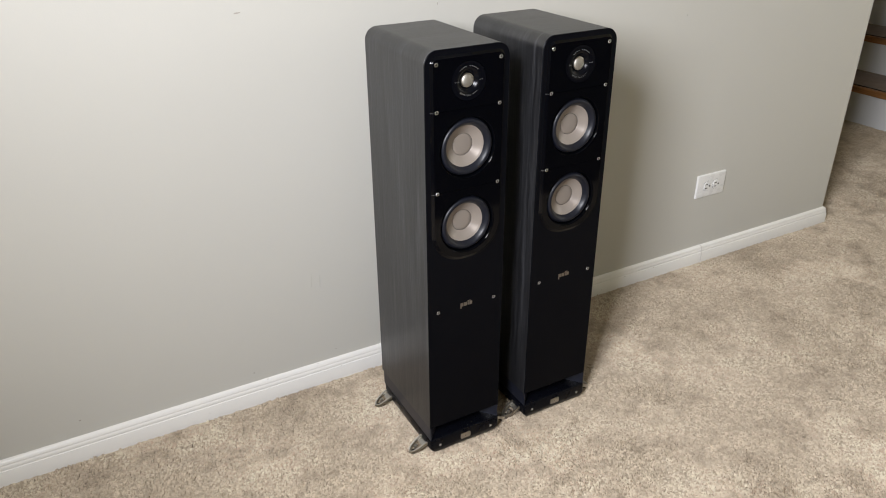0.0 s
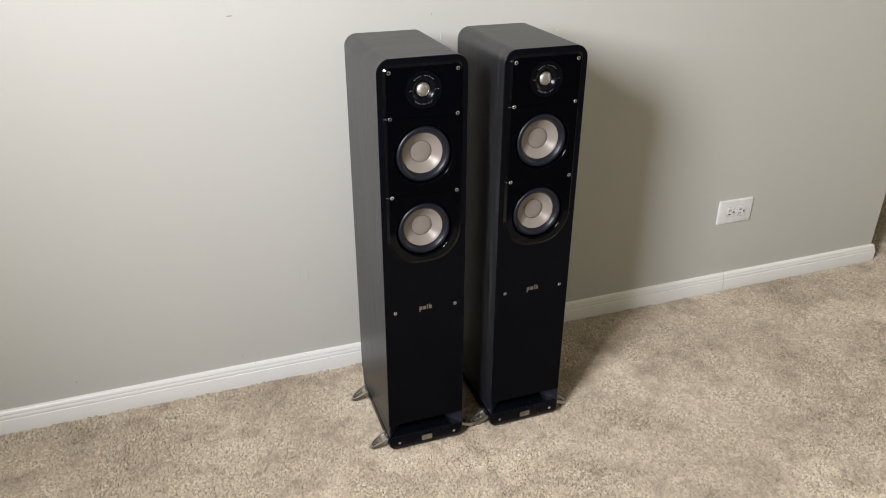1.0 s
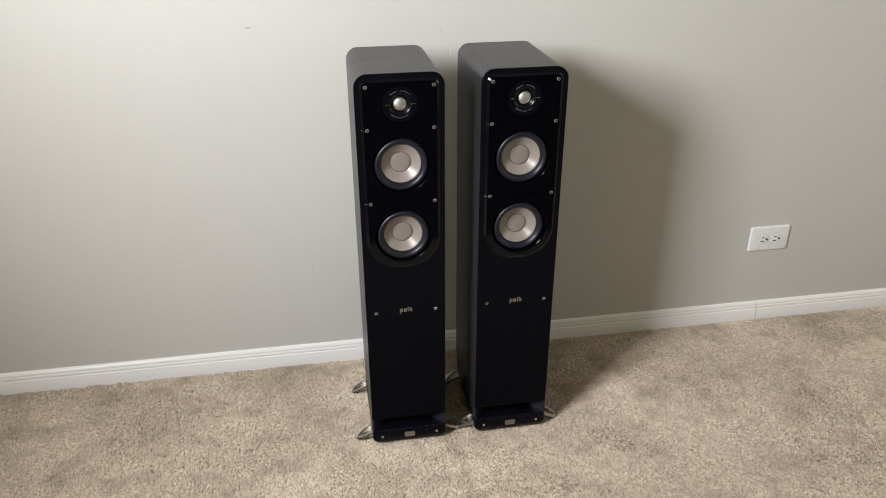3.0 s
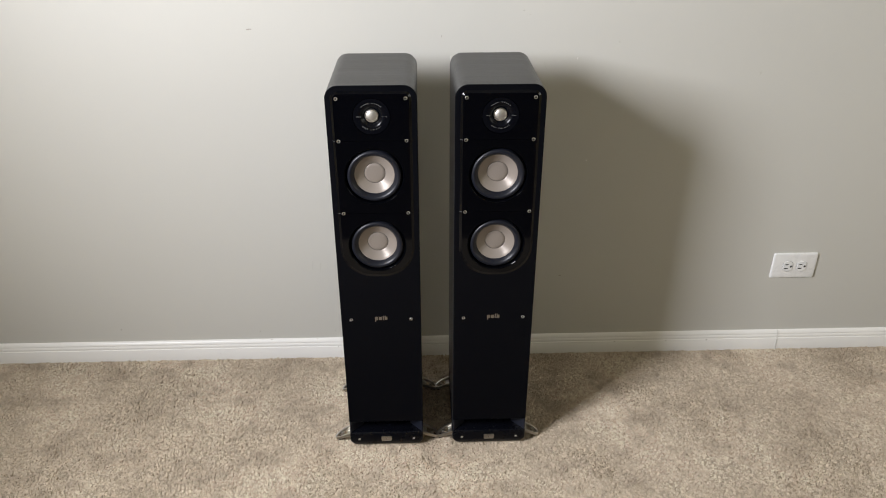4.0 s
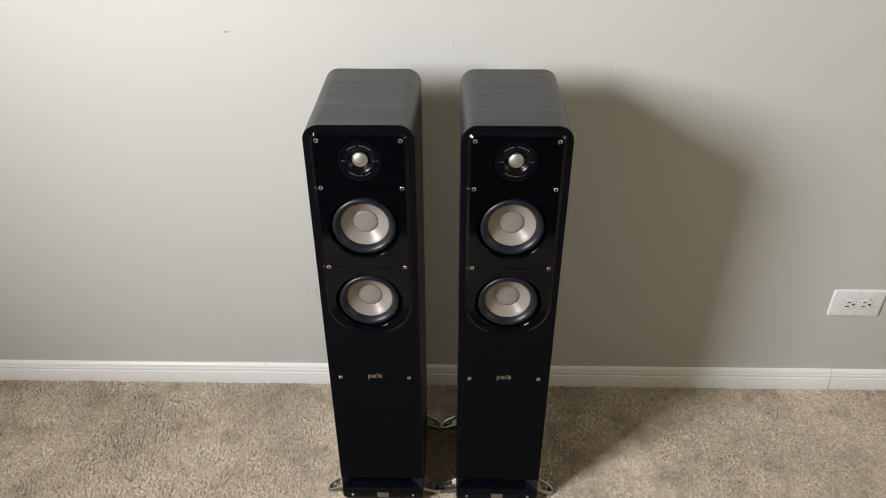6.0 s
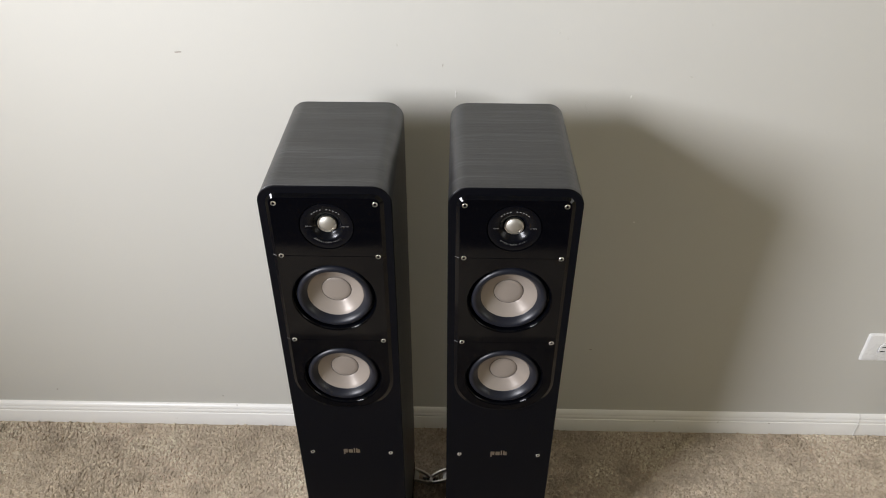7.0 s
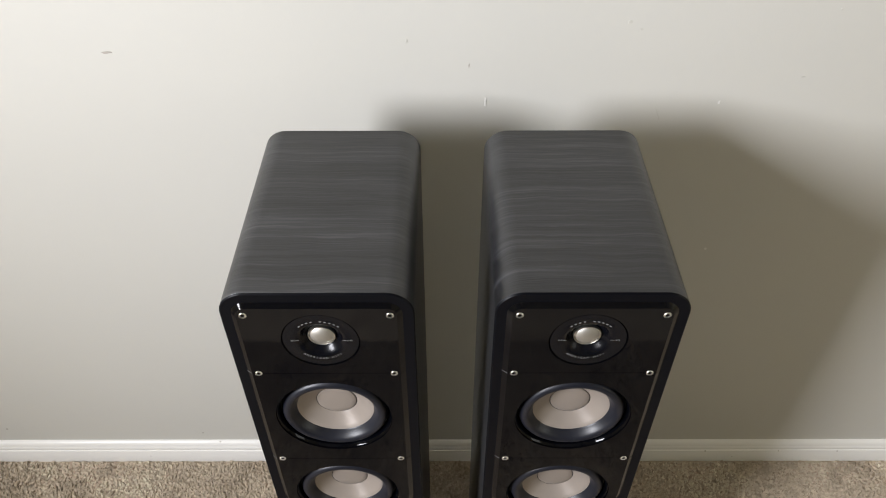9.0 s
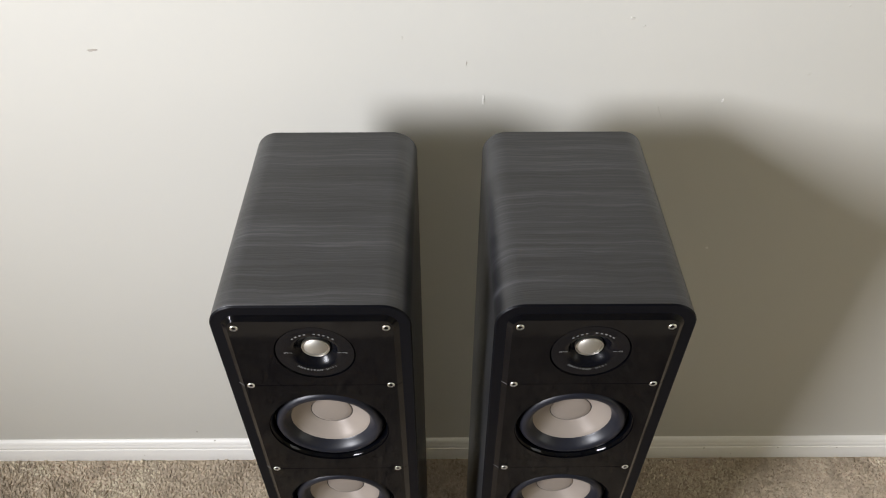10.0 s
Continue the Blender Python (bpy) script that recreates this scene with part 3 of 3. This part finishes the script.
def add_tweeter(root):
    y = -PROUD + SUNK * 0.5
    face = part("tweeter", lathe([(0.0360, 0.004), (0.0360, 0.0006), (0.0356, -0.0002), (0.0346, -0.0003), (0.0245, 0.0000), (0.0225, 0.0005), (0.0205, 0.0017), (0.0185, 0.0036), (0.0165, 0.0058), (0.0145, 0.0076), (0.0130, 0.0086), (0.0110, 0.0090), (0.0100, 0.0115)], 64, False, True), face_black, root, "black tweeter faceplate with a shallow dish", 30, (0, y, TWEETER_Z))
    part("dome_ring", lathe([(0.0131, 0.0100), (0.0131, 0.0060), (0.0128, 0.0051), (0.0122, 0.0049), (0.0117, 0.0058), (0.0115, 0.009)], 48), nickel, face, "bright nickel dome ring", 40)
    part("dome", lathe([(0.0118, 0.0068), (0.0111, 0.0059), (0.0098, 0.0048), (0.0078, 0.0037), (0.0052, 0.0029), (0.0024, 0.0025), (0.0004, 0.0024)], 48, False, True), silk, face, "champagne dome", 60)
    bars = bmesh.new()
    for k in range(10):
        if k == 4:
            continue
        a = radians(90 + 42 - 84 * k / 9)
        absorb(bars, boxed(-0.0010, 0.0010, -0.00012, 0.0001, -0.0007, 0.0007), pose(0.0268 * math.cos(a), -0.0004, 0.0268 * math.sin(a), 0, 90 - math.degrees(a), 0))
    part("lettering_bar", bars, print_glint_grey, face, "small pale printed bars")
    words = bmesh.new()
    text = "AMERICAN HIFI"
    for k, ch in enumerate(text):
        if ch == " ":
            continue
        a = radians(270 - 41 + 82 * k / (len(text) - 1))
        absorb(words, lettering(ch, 0.0035), pose(0.0262 * math.cos(a), -0.0004, 0.0262 * math.sin(a), 0, -(math.degrees(a) - 270), 0))
    part("lettering", words, print_glint_grey, face, "pale printed words")
    for x, text in ((-0.0262, "EST"), (0.0270, "1972")):
        part("lettering", lettering(text, 0.0027), print_glint_grey, face, "tiny pale printed date", None, (x, -0.0004, 0))
        part("dash", boxed(-0.0018, 0.0018, -0.0001, 0.0001, -0.00022, 0.00022), print_glint_grey, face, "tiny pale dash", None, (math.copysign(0.0222, x), -0.0003, 0))
    part("faceplate_groove", lathe([(0.0371, 0.0003), (0.03695, -0.0002), (0.0367, -0.0003), (0.0365, 0.0000), (0.0364, 0.0008), (0.0360, 0.0010)], 64), gloss_black, face, "gloss black rolled edge round the faceplate", 60)


def add_plinth(root):
    slab = bmesh.new()
    cy = 0.118
    hx, hy = HALF + 0.0005, 0.121
    rings = []
    for z, i in ((0.010, 0.010), (0.0115, 0.0075), (0.020, 0.001), (0.023, 0.0), (0.044, 0.0), (0.0465, 0.0015), (0.048, 0.006)):
        rings.append([(x, cy + y, z) for x, y in round_rect(hx - i, hy - i * 0.35, 0.005)])
    loft(slab, rings)
    plinth = part("plinth", slab, rim_black, root, "black plinth with a wide slot port", 35)
    walls = bmesh.new()
    o, d = HALF - 0.0006, DEEP - 0.010
    plan = [(-o, 0.0008), (-o + 0.002, 0.0004), (-0.058, 0.030), (-0.058, 0.060), (0.058, 0.060), (0.058, 0.030), (o - 0.002, 0.0004), (o, 0.0008), (o, d), (-o, d)]
    loft(walls, [[(x, y, 0.0455) for x, y in plan], [(x, y, PANEL_Z0 - 0.001) for x, y in plan]])
    part("port_wall", walls, port_black, plinth, "flared black port cheeks")
    for x in (-0.0662, 0.0662):
        s = part("screw", screw_mesh(), steel, plinth, "bright steel socket screw", 40, (x, -0.0032, 0.0295))
        s.scale = (0.85, 0.6, 0.85)
    badge = bmesh.new()
    loft(badge, [[(x, -0.0030, z) for x, z in round_rect(0.0125, 0.0070, 0.003)], [(x, -0.0046, z) for x, z in round_rect(0.0125, 0.0070, 0.003)], [(x, -0.0050, z) for x, z in round_rect(0.0118, 0.0063, 0.0027)], [(x, -0.0043, z) for x, z in round_rect(0.0108, 0.0053, 0.0022)]])
    part("badge", badge, nickel, plinth, "small brushed nickel badge", 25, (0, 0.0, 0.0300))
    part("emblem", boxed(-0.0030, 0.0035, -0.0056, -0.0042, -0.0012, 0.0012, bevel=0.0002), steel, plinth, "plain bright emblem bar", None, (0, 0, 0.0300))


web_steel = metal_material("dull_steel_web", (0.48, 0.46, 0.42), 0.42, 90)


def foot_meshes():
    """An outrigger foot: a bent loop of nickel strap over a thin web; local x outward from the cabinet's side."""
    strap = bmesh.new()
    line = [(-0.014, 0.0150), (0.002, 0.0145), (0.016, 0.0130), (0.028, 0.0105), (0.0350, 0.0065), (0.0378, 0.0)]
    line = line + [(x, -y) for x, y in reversed(line[:-1])]
    drop = lambda x: 0.0290 - 0.60 * max(0.0, x - 0.004)
    ribbon(strap, [(x, y, drop(x)) for x, y in line], 0.0046, 0.0074)
    web = bmesh.new()
    inner = [(min(x, 0.010), y * 0.86) for x, y in line]
    loft(web, [[(x, y, drop(x) - 0.0062) for x, y in inner], [(x, y, drop(x) - 0.0036) for x, y in inner]])
    pad = bmesh.new()
    rings = []
    for z, r in ((-0.004, 0.0050), (-0.002, 0.0056), (0.0060, 0.0056), (0.0090, 0.0050)):
        rings.append([(0.0285 + r * math.cos(2 * math.pi * k / 20), r * math.sin(2 * math.pi * k / 20), z) for k in range(20)])
    loft(pad, rings)
    bolt = bmesh.new()
    loft(bolt, [[(0.0225 + r * math.cos(2 * math.pi * k / 6), r * math.sin(2 * math.pi * k / 6), z) for k in range(6)] for z, r in ((0.010, 0.0042), (0.0215, 0.0042), (0.0228, 0.0034))])
    return strap, web, pad, bolt


def add_foot(root, side, y):
    strap, web, pad, bolt = foot_meshes()
    turn = 0 if side > 0 else 180
    foot = part("foot", strap, nickel, root, "looped nickel outrigger foot", 35)
    foot.matrix_basis = pose(side * HALF, y, 0, 0, 0, turn)
    part("web", web, web_steel, foot, "dull steel web inside the loop")
    part("rubber_pad", pad, socket_dark, foot, "black rubber pad", 40)
    part("bolt", bolt, web_steel, foot, "dull hexagonal levelling bolt")


def speaker():
    root = new("floor_standing_speaker")
    part("cabinet", cabinet_mesh(), ash, root, "black ash wood-grain cabinet wrap", 35)
    holes = [(0, TWEETER_Z, 0.0350), (0, WOOFER_Z[0], 0.0602), (0, WOOFER_Z[1], 0.0602)]
    lip = 0.0012
    panel = holed_plate(arch(HALF, PANEL_Z0, TOP, CORNER, 12), holes, 0.0, 0.0012, arch(HALF - lip, PANEL_Z0 + lip, TOP - lip, CORNER - lip, 12))
    edge = [[(x, y, z) for x, z in arch(HALF, PANEL_Z0, TOP, CORNER, 12)] for y in (0.0012, 0.0016)]
    loft(panel, edge, False, False)
    part("front_panel", panel, satin_black, root, "satin black front panel", 35, second=satin_black)
    for (outer, face), hole in zip(plate_lines(), ((0, TWEETER_Z, 0.0370), (0, WOOFER_Z[0], 0.0608), (0, WOOFER_Z[1], 0.0608))):
        part("driver_plate", holed_plate(outer, [hole], -PROUD, 0.0008, face), gloss_black, root, "gloss black chamfered driver plate", 12, second=bevel_black)
    h, hi = HALF - 0.0095, HALF - 0.0157
    # Pale strips painted as a glint where two plates meet, left bevel only.
    for z in (ROWS_Z[1], ROWS_Z[2]):
        seam_glint = bmesh.new()
        loft(seam_glint, [[(-x, y - 0.0003, z + dz) for x, y in ((h, 0.0008), (hi, -PROUD))] for dz in (-0.0003, 0.0003)], False, False, False)
        solid = bmesh.ops.extrude_face_region(seam_glint, geom=seam_glint.faces[:])["geom"]
        bmesh.ops.translate(seam_glint, vec=(0, 0.0004, 0), verts=[g for g in solid if isinstance(g, bmesh.types.BMVert)])
        part("seam_glint", seam_glint, print_glint_grey, root, "pale strip painted as the glint between the driver plates")
    add_tweeter(root)
    for z in WOOFER_Z:
        add_woofer(root, z)
    for k, z in enumerate(ROWS_Z):
        for x in (-0.0665, 0.0665):
            add_screw(root, x, SUNK - PROUD if k < 3 else 0.0, z)
    mark = bmesh.new()
    for x0, x1, z0, z1 in ((-0.0135, -0.0068, -0.0040, 0.0040), (-0.0135, -0.0112, -0.0085, -0.0038), (-0.0050, 0.0020, -0.0040, 0.0040), (0.0038, 0.0060, -0.0040, 0.0070), (0.0078, 0.0140, -0.0040, 0.0040), (0.0078, 0.0100, 0.0038, 0.0070)):
        box(mark, x0, x1, -0.0009, 0.0002, z0, z1)
    part("logo", mark, logo_metal, root, "plain champagne metal logo shapes", None, (0, 0, 0.379))
    add_plinth(root)
    for side in (-1, 1):
        for y in (0.030, 0.216):
            add_foot(root, side, y)
    return root


left = speaker()
tagged(left, "black two-woofer tower speaker with ash-grain sides, on carpet", "speaker", "pair of tower speakers")
left.matrix_basis = pose(0.6212, FRONT, 0)
copy_thing(left, pose(0.8712, FRONT, 0))


# ---- carpet pile ----
def pile(name, x0, x1, y0, y1, step, wide, tall, reach):
    """Leaning cut-pile tufts, each a small wedge of yarn; they lie over together within a patch and turn from patch to patch."""
    rng = np.random.default_rng(7)
    nx, ny = int((x1 - x0) / step), int((y1 - y0) / step)
    gx, gy = np.meshgrid(np.arange(nx), np.arange(ny))
    px = x0 + (gx.ravel() + 0.5 * (gy.ravel() % 2) + rng.uniform(-0.45, 0.45, nx * ny)) * step
    py = y0 + (gy.ravel() + rng.uniform(-0.45, 0.45, nx * ny)) * step
    keep = (py < WALL - 0.0150) | (px > WALL_END + 0.016)
    keep &= ~((py > WALL - 0.02) & (py < WALL + 0.14) & (px < WALL_END + 0.016))
    keep &= px < STAIR_X - 0.004
    keep &= py > np.interp(px, (-0.72, 0.0, 0.2, 1.3, 1.65, 3.6), (0.86, 0.80, 0.36, 0.36, 0.58, 1.92))
    px, py = px[keep], py[keep]
    n = len(px)

    def field(size, seed):
        """Smooth noise between lattice values, from -1 to 1."""
        table = np.random.default_rng(seed).uniform(-1, 1, (256, 256))
        u, w = px / size + 60, py / size + 60
        i, j = u.astype(int), w.astype(int)
        a, b = u - i, w - j
        a, b = a * a * (3 - 2 * a), b * b * (3 - 2 * b)
        i, j = i % 255, j % 255
        return (table[i, j] * (1 - a) + table[i + 1, j] * a) * (1 - b) + (table[i, j + 1] * (1 - a) + table[i + 1, j + 1] * a) * b

    turned = field(0.16, 1) + 0.6 * field(0.06, 2) + 0.35 * field(0.022, 3) + rng.normal(0, 0.22, n)
    way = np.where(turned > 0.30, 1.75, 0.85) + 0.30 * field(0.10, 4) + rng.normal(0, 0.62, n)
    lean = reach * rng.uniform(0.45, 1.15, n) * np.where(turned > 0.34, 0.85, 1.0)
    h = tall * rng.uniform(0.75, 1.2, n)
    w = wide * rng.uniform(0.75, 1.25, n)
    verts = np.zeros((n, 5, 3), np.float32)
    for k in range(3):
        a = way + math.pi + k * math.pi * 2 / 3
        verts[:, k, 0], verts[:, k, 1], verts[:, k, 2] = px + 0.6 * w * np.cos(a), py + 0.6 * w * np.sin(a), -0.0030
    for k, side in ((3, 1), (4, -1)):
        verts[:, k, 0] = px + lean * np.cos(way) + side * 0.50 * w * np.sin(way)
        verts[:, k, 1] = py + lean * np.sin(way) - side * 0.50 * w * np.cos(way)
        verts[:, k, 2] = -0.0030 + h + rng.normal(0, tall * 0.10, n)
    corners = np.array((0, 1, 3, 0, 3, 4, 0, 4, 2, 1, 2, 4, 3))
    faces = (corners[None, :] + (np.arange(n) * 5)[:, None]).reshape(-1)
    starts = (np.array((0, 3, 6, 9))[None, :] + (np.arange(n) * 13)[:, None]).reshape(-1)
    mesh = bpy.data.meshes.new(name)
    mesh.vertices.add(n * 5)
    mesh.vertices.foreach_set("co", verts.reshape(-1))
    mesh.loops.add(len(faces))
    mesh.loops.foreach_set("vertex_index", faces.astype(np.int32))
    mesh.polygons.add(len(starts))
    mesh.polygons.foreach_set("loop_start", starts.astype(np.int32))
    mesh.update(calc_edges=True)
    mesh.shade_flat()
    mesh.materials.append(carpet)
    return tagged(new(name, mesh), "beige twisted cut-pile tufts of the carpet", "carpet pile", kind="stuff")


pile("carpet_pile", -0.72, 3.55, 0.36, 2.40, 0.0032, 0.0054, 0.0066, 0.0058)
